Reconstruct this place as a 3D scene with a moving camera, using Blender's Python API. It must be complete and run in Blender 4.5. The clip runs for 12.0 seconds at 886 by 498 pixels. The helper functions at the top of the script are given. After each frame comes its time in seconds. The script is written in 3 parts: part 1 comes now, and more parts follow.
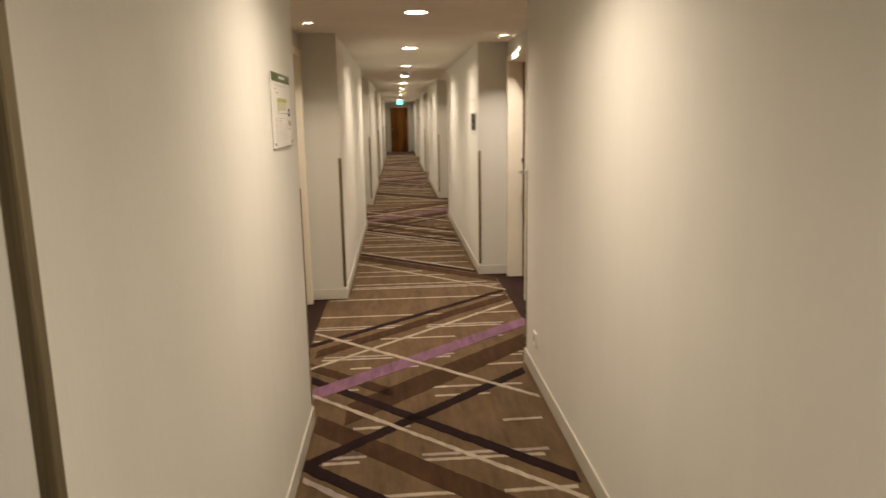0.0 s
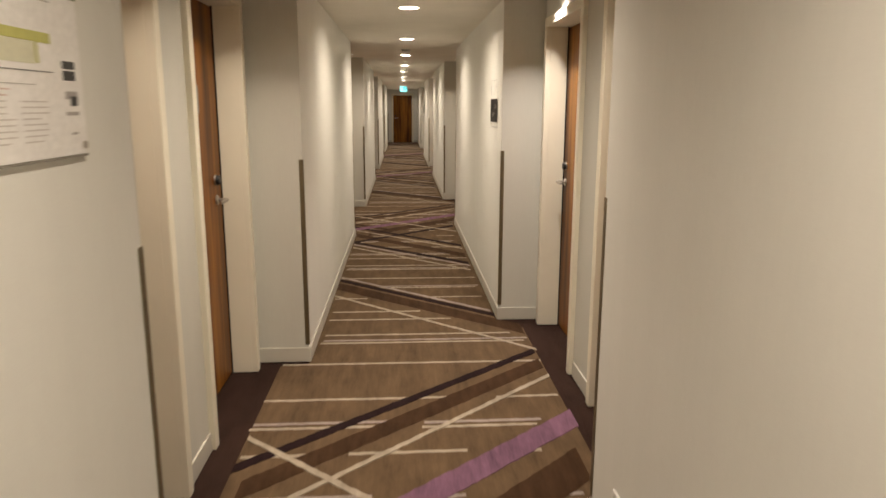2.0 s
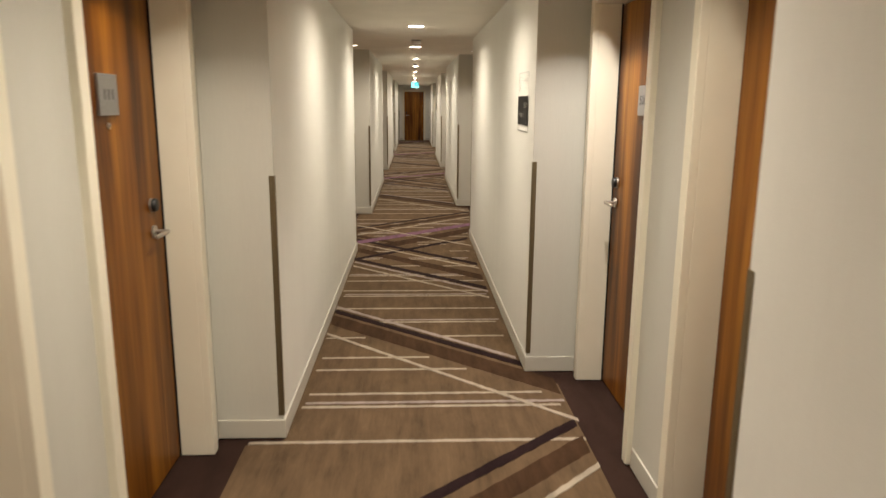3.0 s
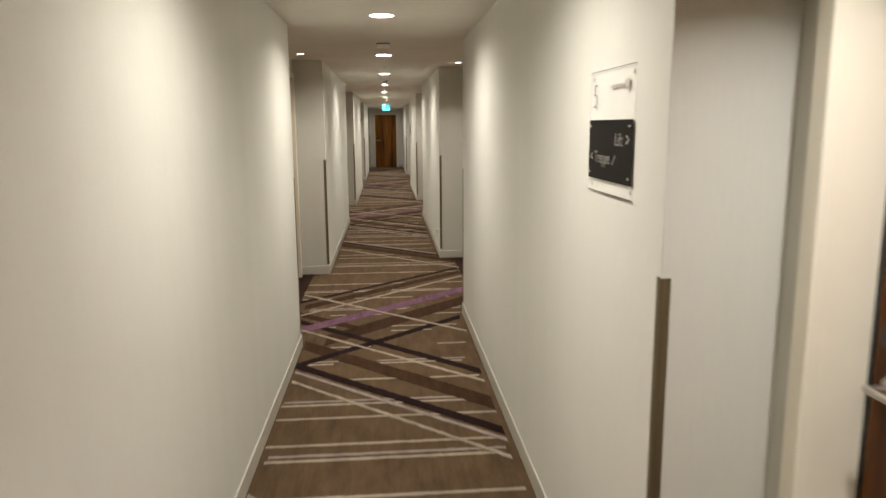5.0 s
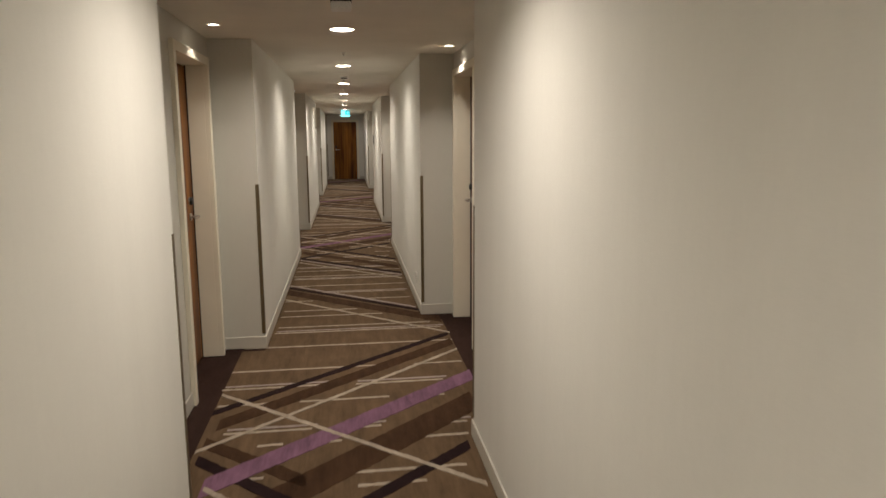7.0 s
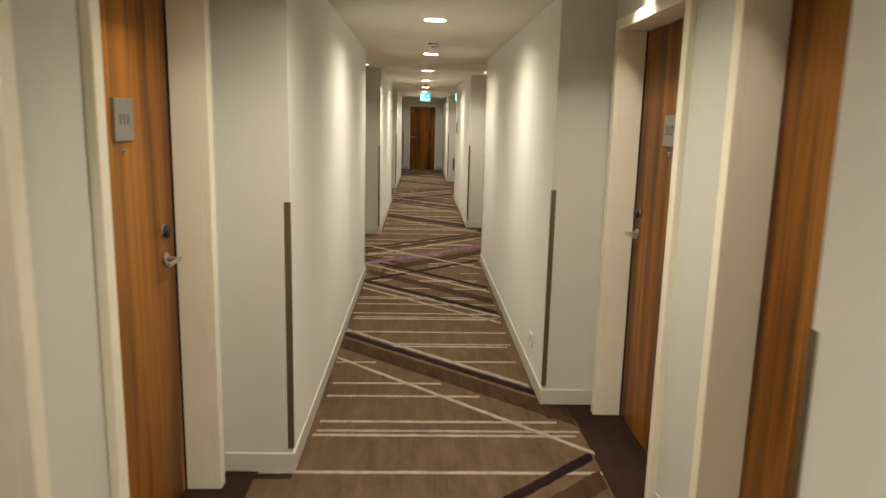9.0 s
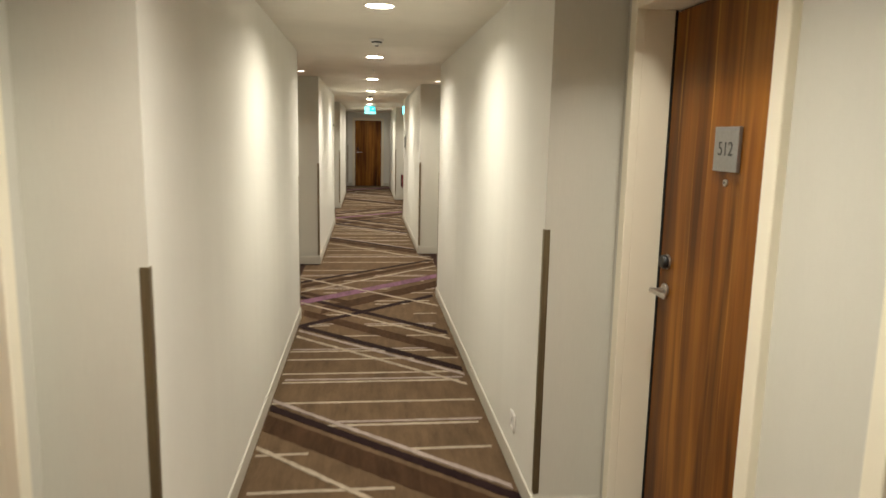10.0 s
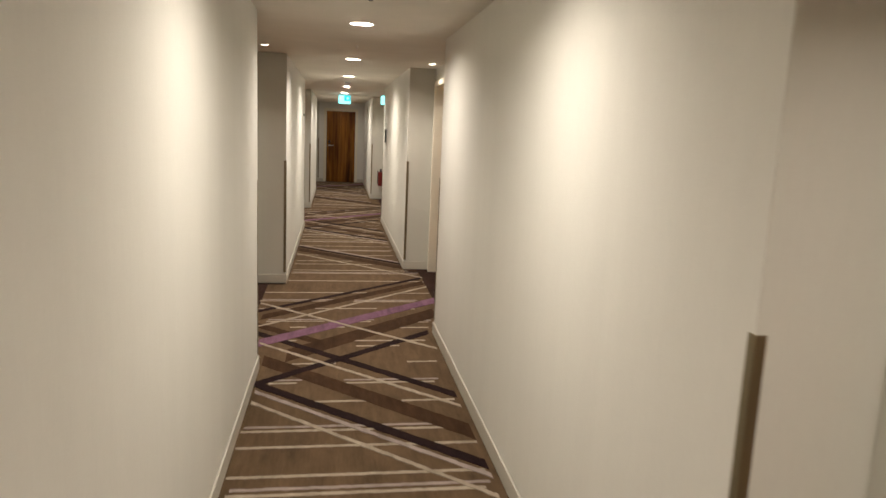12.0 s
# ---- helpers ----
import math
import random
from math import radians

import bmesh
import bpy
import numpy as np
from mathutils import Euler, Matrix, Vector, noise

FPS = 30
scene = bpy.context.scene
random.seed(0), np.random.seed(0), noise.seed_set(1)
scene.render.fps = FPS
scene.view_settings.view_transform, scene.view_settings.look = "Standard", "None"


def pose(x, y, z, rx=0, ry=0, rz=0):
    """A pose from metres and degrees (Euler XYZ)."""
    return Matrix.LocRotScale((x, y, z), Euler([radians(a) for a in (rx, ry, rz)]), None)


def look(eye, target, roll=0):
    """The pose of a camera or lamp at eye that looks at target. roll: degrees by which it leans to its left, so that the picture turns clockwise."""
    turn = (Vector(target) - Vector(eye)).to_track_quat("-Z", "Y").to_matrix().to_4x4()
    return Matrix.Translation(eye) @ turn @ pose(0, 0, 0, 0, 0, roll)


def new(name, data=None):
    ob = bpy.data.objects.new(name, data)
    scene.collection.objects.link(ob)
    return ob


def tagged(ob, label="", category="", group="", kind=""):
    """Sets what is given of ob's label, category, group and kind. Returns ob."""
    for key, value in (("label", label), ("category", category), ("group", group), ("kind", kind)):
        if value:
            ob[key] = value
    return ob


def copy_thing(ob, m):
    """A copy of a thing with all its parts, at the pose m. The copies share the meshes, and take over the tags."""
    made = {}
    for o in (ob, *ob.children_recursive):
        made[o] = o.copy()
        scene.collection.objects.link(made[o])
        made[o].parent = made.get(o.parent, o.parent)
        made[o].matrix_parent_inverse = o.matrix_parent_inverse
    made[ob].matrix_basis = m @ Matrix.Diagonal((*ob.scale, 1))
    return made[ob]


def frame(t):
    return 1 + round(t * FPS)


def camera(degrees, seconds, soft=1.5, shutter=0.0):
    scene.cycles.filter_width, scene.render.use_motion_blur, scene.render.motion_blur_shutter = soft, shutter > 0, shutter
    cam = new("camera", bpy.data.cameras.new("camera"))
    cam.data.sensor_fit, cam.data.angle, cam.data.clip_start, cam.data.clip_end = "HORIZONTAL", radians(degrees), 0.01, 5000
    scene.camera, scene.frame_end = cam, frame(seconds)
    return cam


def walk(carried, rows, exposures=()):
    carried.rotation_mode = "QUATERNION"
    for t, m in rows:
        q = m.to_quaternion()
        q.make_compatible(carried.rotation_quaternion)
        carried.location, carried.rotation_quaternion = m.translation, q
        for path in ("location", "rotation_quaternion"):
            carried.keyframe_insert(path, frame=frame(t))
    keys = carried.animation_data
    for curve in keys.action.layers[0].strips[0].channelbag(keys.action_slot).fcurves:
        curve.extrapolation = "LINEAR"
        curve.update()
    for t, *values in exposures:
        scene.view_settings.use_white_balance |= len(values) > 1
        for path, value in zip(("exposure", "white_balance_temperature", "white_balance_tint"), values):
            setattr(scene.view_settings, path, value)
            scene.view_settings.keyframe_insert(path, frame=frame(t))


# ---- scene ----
cam = camera(64.8, 12.0, soft=1.5, shutter=0.4)
PATH = [
    (0, (0.066, -0.989, 1.567), (0.189, 0.972, 1.195), -1.0),
    (0.5, (0.124, -0.616, 1.563), (0.089, 1.343, 1.165), -0.5),
    (1, (0.133, -0.15, 1.563), (0.189, 1.799, 1.12), -0.5),
    (1.5, (0.172, 0.392, 1.546), (0.255, 2.344, 1.117), 1.0),
    (2, (0.162, 0.93, 1.54), (0.277, 2.887, 1.14), 0.2),
    (2.5, (0.164, 1.448, 1.559), (0.289, 3.405, 1.168), -1.2),
    (2.7, (0.176, 1.642, 1.549), (0.251, 3.6, 1.151), 0.3),
    (4.3, (0.229, 3.491, 1.587), (0.417, 5.437, 1.165), 1.0),
    (4.5, (0.21, 3.687, 1.565), (0.41, 5.637, 1.167), 0.8),
    (5, (0.238, 4.33, 1.584), (0.392, 6.294, 1.236), -0.4),
    (5.5, (0.216, 4.883, 1.58), (0.364, 6.85, 1.251), 0.1),
    (6, (0.199, 5.481, 1.593), (0.404, 7.443, 1.268), -1.4),
    (6.5, (0.224, 6.047, 1.596), (0.421, 8.01, 1.266), 0.4),
    (7, (0.228, 6.626, 1.596), (0.495, 8.581, 1.269), -0.3),
    (7.2, (0.235, 6.826, 1.595), (0.474, 8.788, 1.288), -0.8),
    (8.8, (0.162, 8.639, 1.606), (0.231, 10.607, 1.257), 0.7),
    (9, (0.138, 8.886, 1.593), (0.208, 10.852, 1.231), 1.4),
    (9.5, (0.126, 9.467, 1.589), (0.29, 11.418, 1.18), 0.0),
    (10, (0.157, 9.978, 1.594), (0.375, 11.94, 1.274), 1.2),
    (10.5, (0.117, 10.359, 1.605), (0.508, 12.298, 1.303), 1.8),
    (11, (0.078, 10.684, 1.615), (0.586, 12.592, 1.295), -0.0),
    (11.5, (0.073, 11.013, 1.599), (0.445, 12.953, 1.285), 2.7),
    (12, (0.067, 11.488, 1.592), (0.375, 13.436, 1.258), 2.5),
]
EXPOSURES = [(0.0, 0.17, 7380, 17), (0.6, 0.12, 7480, 20), (1.5, 0.03, 7150, 18), (2.7, 0.30, 6900, 14), (4.3, 0.33, 6250, 9), (5.0, 0.15, 6250, 11),
             (5.6, -0.20, 6350, 13), (6.1, -0.17, 6400, 15), (7.2, -0.12, 6500, 15), (8.8, 0.30, 6780, 9), (9.7, 0.57, 6620, 9),
             (10.5, 0.54, 6350, 9), (11.1, 0.56, 6330, 11), (11.5, 0.50, 6400, 13), (12.0, 0.31, 6530, 15)]
walk(cam, [(t, look(eye, target, roll)) for t, eye, target, roll in PATH], EXPOSURES)

# ---- plan (metres) ----
XL, XR = -0.415, 0.86            # corridor walls
AL, AR = -0.72, 1.15             # back walls of the door recesses
BACKL, BACKR = -1.05, 1.49       # rear of the wall blocks
CEIL, TOPZ = 2.26, 2.40
SKIRT = 0.092
END_Y, START_Y, LOBBY_Y = 31.97, -0.073, -3.2
LOBBY_X = -1.75
DOOR_H = 2.06
# recesses: (near corner, far corner)
LEFT = [(2.475, 5.045), (9.29, 11.863), (15.99, 18.57), (22.70, 25.27), (29.38, 31.90)]
RIGHT = [(3.28, 5.854), (10.09, 12.663), (16.80, 19.36), (23.47, 27.40)]
LAMP_X, LAMP_Y0, LAMP_STEP = 0.222, 3.91, 2.475

# ---- world and lamps ----
world = bpy.data.worlds.new("world")
scene.world = world
world.use_nodes = True
world.node_tree.nodes["Background"].inputs[0].default_value = (0.02, 0.019, 0.017, 1)
world.node_tree.nodes["Background"].inputs[1].default_value = 0.2

LIGHT = (1.0, 0.92, 0.78)
DOWN_W, SPOT_W = 16.5, 1.6


def lamp(name, x, y, z, watts, size, spread):
    data = bpy.data.lights.new(name, "AREA")
    data.shape, data.size, data.energy, data.color = "DISK", size, watts, LIGHT
    data.spread = radians(spread)
    ob = new(name, data)
    ob.matrix_world = pose(x, y, z)
    return ob


# ---- materials ----
def material(name, rough=0.6, metal=0.0):
    m = bpy.data.materials.new(name)
    m.use_nodes = True
    nt = m.node_tree
    bsdf = nt.nodes["Principled BSDF"]
    bsdf.inputs["Roughness"].default_value = rough
    bsdf.inputs["Metallic"].default_value = metal
    return m, nt, bsdf


def node(nt, kind, **values):
    n = nt.nodes.new(kind)
    for key, value in values.items():
        n.inputs[key].default_value = value
    return n


def coords(nt, scale, kind="Object"):
    tc = nt.nodes.new("ShaderNodeTexCoord")
    mp = nt.nodes.new("ShaderNodeMapping")
    mp.inputs["Scale"].default_value = scale
    nt.links.new(tc.outputs[kind], mp.inputs["Vector"])
    return mp.outputs["Vector"]


def noise_tex(nt, vector, scale, detail=4.0, rough=0.55):
    n = node(nt, "ShaderNodeTexNoise", Scale=scale, Detail=detail, Roughness=rough)
    nt.links.new(vector, n.inputs["Vector"])
    return n.outputs["Fac"]


def ramp(nt, fac, stops):
    r = nt.nodes.new("ShaderNodeValToRGB")
    while len(r.color_ramp.elements) < len(stops):
        r.color_ramp.elements.new(0.5)
    for e, (pos, col) in zip(r.color_ramp.elements, stops):
        e.position, e.color = pos, (*col, 1)
    nt.links.new(fac, r.inputs["Fac"])
    return r.outputs["Color"]


def mix(nt, fac, a, b, mode="MIX"):
    n = nt.nodes.new("ShaderNodeMix")
    n.data_type, n.blend_type = "RGBA", mode
    if isinstance(fac, (int, float)):
        n.inputs["Factor"].default_value = fac
    else:
        nt.links.new(fac, n.inputs["Factor"])
    for key, v in ((6, a), (7, b)):
        if isinstance(v, tuple):
            n.inputs[key].default_value = (*v, 1)
        else:
            nt.links.new(v, n.inputs[key])
    return n.outputs[2]


def bump(nt, bsdf, height, strength, distance):
    b = node(nt, "ShaderNodeBump", Strength=strength, Distance=distance)
    nt.links.new(height, b.inputs["Height"])
    nt.links.new(b.outputs["Normal"], bsdf.inputs["Normal"])


def shade(c, k):
    return tuple(v * k for v in c)


def wallpaper(name, base):
    """Woven vinyl: fine upright threads, faint cross threads, a few broad uneven patches."""
    m, nt, b = material(name, 0.75)
    threads = noise_tex(nt, coords(nt, (420, 420, 14)), 1.0, 3.0)
    cross = noise_tex(nt, coords(nt, (40, 40, 380)), 1.0, 2.0)
    broad = noise_tex(nt, coords(nt, (1.3, 1.3, 0.7)), 1.0, 3.0)
    col = ramp(nt, threads, [(0.3, shade(base, 0.95)), (0.7, shade(base, 1.04))])
    col = mix(nt, 0.2, col, ramp(nt, cross, [(0.3, shade(base, 0.9)), (0.7, shade(base, 1.05))]))
    col = mix(nt, 0.3, col, ramp(nt, broad, [(0.3, shade(base, 0.93)), (0.7, shade(base, 1.04))]))
    # broad upright bands, slightly lighter and darker at random
    upright_bands = noise_tex(nt, coords(nt, (5.5, 5.5, 0.12)), 1.0, 3.0)
    col = mix(nt, 0.2, col, ramp(nt, upright_bands, [(0.35, shade(base, 0.93)), (0.65, shade(base, 1.04))]))
    nt.links.new(col, b.inputs["Base Color"])
    bump(nt, b, threads, 0.25, 0.0006)
    b.inputs["Specular IOR Level"].default_value = 0.18
    return m


def paint(name, base, rough=0.6, grain=0.0004):
    m, nt, b = material(name, rough)
    fine = noise_tex(nt, coords(nt, (160, 160, 160)), 1.0, 3.0)
    broad = noise_tex(nt, coords(nt, (1.8, 1.8, 1.8)), 1.0, 4.0)
    col = ramp(nt, broad, [(0.3, shade(base, 0.94)), (0.7, shade(base, 1.04))])
    nt.links.new(col, b.inputs["Base Color"])
    bump(nt, b, fine, 0.2, grain)
    return m


def veneer():
    """Walnut veneer with upright grain, dark bands and thin pale streaks; every leaf differs."""
    m, nt, b = material("walnut_veneer", 0.42)
    b.inputs["Specular IOR Level"].default_value = 0.22
    info = nt.nodes.new("ShaderNodeObjectInfo")
    tc = nt.nodes.new("ShaderNodeTexCoord")
    add = nt.nodes.new("ShaderNodeVectorMath")
    add.operation = "MULTIPLY_ADD"
    split = nt.nodes.new("ShaderNodeSeparateXYZ")
    nt.links.new(tc.outputs["Object"], split.inputs[0])
    across = nt.nodes.new("ShaderNodeMath")
    nt.links.new(split.outputs["X"], across.inputs[0])
    nt.links.new(split.outputs["Y"], across.inputs[1])
    joined = nt.nodes.new("ShaderNodeCombineXYZ")
    nt.links.new(across.outputs[0], joined.inputs["Y"])
    nt.links.new(split.outputs["Z"], joined.inputs["Z"])
    nt.links.new(joined.outputs[0], add.inputs[0])
    add.inputs[1].default_value = (1, 1, 1)
    mul = nt.nodes.new("ShaderNodeMath")
    mul.operation = "MULTIPLY"
    mul.inputs[1].default_value = 31.0
    nt.links.new(info.outputs["Random"], mul.inputs[0])
    comb = nt.nodes.new("ShaderNodeCombineXYZ")
    nt.links.new(mul.outputs[0], comb.inputs["Y"])
    nt.links.new(comb.outputs[0], add.inputs[2])

    # the grain lines drift sideways a little as they rise
    drift_map = nt.nodes.new("ShaderNodeMapping")
    drift_map.inputs["Scale"].default_value = (1, 1.7, 0.9)
    nt.links.new(add.outputs[0], drift_map.inputs["Vector"])
    drift = nt.nodes.new("ShaderNodeMath")
    drift.operation = "MULTIPLY"
    drift.inputs[1].default_value = 0.05
    nt.links.new(noise_tex(nt, drift_map.outputs["Vector"], 1.0, 3.0), drift.inputs[0])
    sideways = nt.nodes.new("ShaderNodeCombineXYZ")
    nt.links.new(drift.outputs[0], sideways.inputs["Y"])
    wavy = nt.nodes.new("ShaderNodeVectorMath")
    nt.links.new(add.outputs[0], wavy.inputs[0])
    nt.links.new(sideways.outputs[0], wavy.inputs[1])

    def grain(scale, detail):
        mp = nt.nodes.new("ShaderNodeMapping")
        mp.inputs["Scale"].default_value = scale
        nt.links.new(wavy.outputs[0], mp.inputs["Vector"])
        return noise_tex(nt, mp.outputs["Vector"], 1.0, detail, 0.6)
    wide = grain((1, 3.0, 0.42), 3.0)
    bands = grain((1, 4.6, 0.26), 5.0)
    fine = grain((1, 70, 1.0), 4.0)
    streak = grain((1, 20, 0.16), 2.0)
    col = ramp(nt, bands, [(0.37, (0.0257, 0.0061, 0.0007)), (0.46, (0.1138, 0.0335, 0.0033)), (0.53, (0.3940, 0.1520, 0.0182)), (0.60, (0.2150, 0.0697, 0.0062)), (0.66, (0.0643, 0.0182, 0.0020))])
    col = mix(nt, 0.5, col, ramp(nt, wide, [(0.40, (0.0278, 0.0067, 0.0007)), (0.49, (0.1526, 0.0472, 0.0047)), (0.58, (0.3958, 0.1623, 0.0217))]))
    col = mix(nt, 0.15, col, ramp(nt, fine, [(0.3, (0.0429, 0.0116, 0.0013)), (0.7, (0.3152, 0.1202, 0.0159))]))
    mid = grain((1, 13, 0.34), 3.0)
    col = mix(nt, 0.2, col, ramp(nt, mid, [(0.42, (0.0342, 0.0087, 0.0010)), (0.47, (0.1456, 0.0460, 0.0043)), (0.52, (0.1664, 0.0535, 0.0052)), (0.56, (0.4213, 0.1835, 0.0275))]))
    line = ramp(nt, streak, [(0.63, (0, 0, 0)), (0.665, (0.65, 0.65, 0.65)), (0.70, (0, 0, 0))])
    col = mix(nt, line, col, (0.4965, 0.2350, 0.0434))
    nt.links.new(col, b.inputs["Base Color"])
    bump(nt, b, fine, 0.15, 0.0004)
    return m


def pile(name, base, spread=0.22):
    """Cut-pile carpet yarn: soft fibres, streaks along the run, trodden patches."""
    m, nt, b = material(name, 0.95)
    b.inputs["Specular IOR Level"].default_value = 0.1
    tuft = noise_tex(nt, coords(nt, (260, 260, 260)), 1.0, 3.0, 0.7)
    streak = noise_tex(nt, coords(nt, (22, 2.6, 1)), 1.0, 5.0, 0.7)
    worn = noise_tex(nt, coords(nt, (7.0, 3.0, 1)), 1.0, 4.0, 0.65)
    col = ramp(nt, streak, [(0.32, shade(base, 1 - 1.9 * spread)), (0.5, base), (0.68, shade(base, 1 + 1.6 * spread))])
    col = mix(nt, 0.3, col, ramp(nt, tuft, [(0.3, shade(base, 0.7)), (0.7, shade(base, 1.3))]))
    col = mix(nt, 0.45, col, ramp(nt, worn, [(0.35, shade(base, 0.62)), (0.65, shade(base, 1.35))]))
    nt.links.new(col, b.inputs["Base Color"])
    bump(nt, b, tuft, 0.6, 0.003)
    return m


def plain(name, base, rough=0.5, metal=0.0):
    m, nt, b = material(name, rough, metal)
    n = noise_tex(nt, coords(nt, (90, 90, 90)), 1.0, 3.0)
    nt.links.new(ramp(nt, n, [(0.3, shade(base, 0.93)), (0.7, shade(base, 1.07))]), b.inputs["Base Color"])
    return m


def brushed(name, base, rough, stretch):
    m, nt, b = material(name, rough, 0.85)
    n = noise_tex(nt, coords(nt, stretch), 1.0, 3.0)
    nt.links.new(ramp(nt, n, [(0.3, shade(base, 0.8)), (0.7, shade(base, 1.2))]), b.inputs["Base Color"])
    bump(nt, b, n, 0.1, 0.0003)
    return m


def glowing(name, color, strength):
    m, nt, b = material(name, 0.4)
    b.inputs["Base Color"].default_value = (*color, 1)
    b.inputs["Emission Color"].default_value = (*color, 1)
    b.inputs["Emission Strength"].default_value = strength
    return m


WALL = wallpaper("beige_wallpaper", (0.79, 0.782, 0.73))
# copy of the beige wallpaper, darkened so that the recesses look shaded
SHADED_WALL = wallpaper("shaded_wallpaper", (0.63, 0.622, 0.56))
CEILING_PAINT = paint("ceiling_paint", (0.77, 0.728, 0.645), 0.85)
TRIM = paint("cream_gloss_paint", (0.86, 0.815, 0.675), 0.36, 0.0002)
SKIRTING_PAINT = paint("skirting_paint", (0.60, 0.575, 0.505), 0.45, 0.0002)
WOOD = veneer()
BASE_PILE = pile("taupe_pile", (0.120, 0.078, 0.0445), 0.30)
BROWN_PILE = pile("brown_pile", (0.054, 0.028, 0.0145), 0.36)
DARK_PILE = pile("aubergine_pile", (0.0185, 0.0090, 0.0095))
CREAM_PILE = pile("cream_pile", (0.365, 0.308, 0.240), 0.22)
LILAC_PILE = pile("lilac_pile", (0.315, 0.262, 0.238), 0.18)
MAUVE_PILE = pile("mauve_pile", (0.180, 0.094, 0.143), 0.36)
PLAIN_PILE = pile("plain_brown_pile", (0.035, 0.0185, 0.014), 0.14)
BRONZE = brushed("bronze_anodised", (0.24, 0.198, 0.125), 0.45, (300, 300, 4))
STEEL = brushed("satin_steel", (0.47, 0.44, 0.395), 0.3, (200, 40, 200))
PLATE = plain("satin_plate", (0.31, 0.305, 0.295), 0.42, 0.7)
BLACK = plain("black_plastic", (0.010, 0.010, 0.010), 0.45)
GAP = plain("dark_seal_and_gap", (0.01, 0.009, 0.008), 0.7)
WHITE = plain("white_plastic", (0.78, 0.765, 0.72), 0.35)
INK = plain("dark_ink", (0.05, 0.05, 0.05), 0.5)
GREY_INK = plain("grey_ink", (0.14, 0.14, 0.135), 0.5)
LAMP_GLOW = glowing("lamp_glass", (1.0, 0.9, 0.74), 9.0)


# ---- mesh helpers ----
def block(bm, x0, x1, y0, y1, z0, z1, bevel=0.0, segs=1):
    m = Matrix.LocRotScale(((x0 + x1) / 2, (y0 + y1) / 2, (z0 + z1) / 2), None, (abs(x1 - x0), abs(y1 - y0), abs(z1 - z0)))
    got = bmesh.ops.create_cube(bm, size=1, matrix=m)
    if bevel:
        edges = {e for v in got["verts"] for e in v.link_edges}
        bmesh.ops.bevel(bm, geom=list(edges), offset=bevel, segments=segs, affect="EDGES", profile=0.5)
    return bm


def tube(bm, m, r0, r1, depth, segs=32, bevel=0.0):
    got = bmesh.ops.create_cone(bm, cap_ends=True, segments=segs, radius1=r0, radius2=r1, depth=depth, matrix=m)
    if bevel:
        edges = {e for v in got["verts"] for e in v.link_edges if len(e.link_faces) == 2 and e.calc_face_angle() > 0.8}
        bmesh.ops.bevel(bm, geom=list(edges), offset=bevel, segments=2, affect="EDGES", profile=0.5)
    return bm


def finish(name, bm, mat, smooth=False):
    me = bpy.data.meshes.new(name)
    bm.to_mesh(me)
    bm.free()
    me.materials.append(mat)
    if smooth:
        me.shade_smooth()
        me.set_sharp_from_angle(angle=radians(35))
    return me


def thing(name, bm, mat, label, category, kind="", group="", smooth=False):
    return tagged(new(name, finish(name, bm, mat, smooth)), label, category, group, kind)


def empty(name, m, label, category, kind="", group=""):
    ob = new(name)
    ob.empty_display_size = 0.1
    ob.matrix_world = m
    return tagged(ob, label, category, group, kind)


def part(name, bm, mat, parent, label="", smooth=False):
    ob = new(name, finish(name, bm, mat, smooth))
    ob.parent = parent
    return tagged(ob, label)


def writing(name, text, size, m, mat, parent, align="LEFT", label="", depth=0.0008, thin=0.0):
    cu = bpy.data.curves.new(name, "FONT")
    cu.offset = -thin
    cu.body, cu.size, cu.extrude, cu.align_x, cu.align_y = text, size, depth, align, "CENTER"
    tmp = bpy.data.objects.new(name, cu)
    scene.collection.objects.link(tmp)
    me = bpy.data.meshes.new_from_object(tmp.evaluated_get(bpy.context.evaluated_depsgraph_get()))
    bpy.data.objects.remove(tmp)
    me.materials.clear()
    me.materials.append(mat)
    ob = new(name, me)
    ob.parent = parent
    ob.matrix_local = m
    return tagged(ob, label)


# ---- structure ----
def side_wall(side, recesses, x, back_x, alcove_x, y0, y1, near_c, far_c):
    """Wall blocks between the recesses, and each recess in the wallpaper darkened as shade: rear wall with two door
    openings, both returns.
    """
    bm = bmesh.new()
    y = y0
    for near, far in recesses:
        block(bm, x, back_x, y, near, 0, TOPZ)
        root = empty("wall_recess_" + side, pose(alcove_x, near, 0), "woven vinyl wall of a door recess, darkened in colour as shade", "wall", "structure")

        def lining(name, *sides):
            ob = part(name, block(bmesh.new(), *sides), SHADED_WALL, root)
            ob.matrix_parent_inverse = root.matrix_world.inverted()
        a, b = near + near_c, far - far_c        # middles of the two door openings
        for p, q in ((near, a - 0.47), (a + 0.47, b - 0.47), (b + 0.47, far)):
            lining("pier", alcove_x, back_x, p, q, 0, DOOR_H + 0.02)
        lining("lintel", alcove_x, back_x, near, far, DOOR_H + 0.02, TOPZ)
        # 3 mm skins that carry the shaded tone onto both returns
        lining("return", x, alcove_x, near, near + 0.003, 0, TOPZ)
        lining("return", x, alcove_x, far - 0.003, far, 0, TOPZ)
        y = far
    if y < y1:
        block(bm, x, back_x, y, y1, 0, TOPZ)
    thing("wall_" + side, bm, WALL, "beige woven vinyl wall with recessed doorways", "wall", "structure")


side_wall("west", LEFT, XL, BACKL, AL, START_Y, END_Y, 0.59, 0.62)
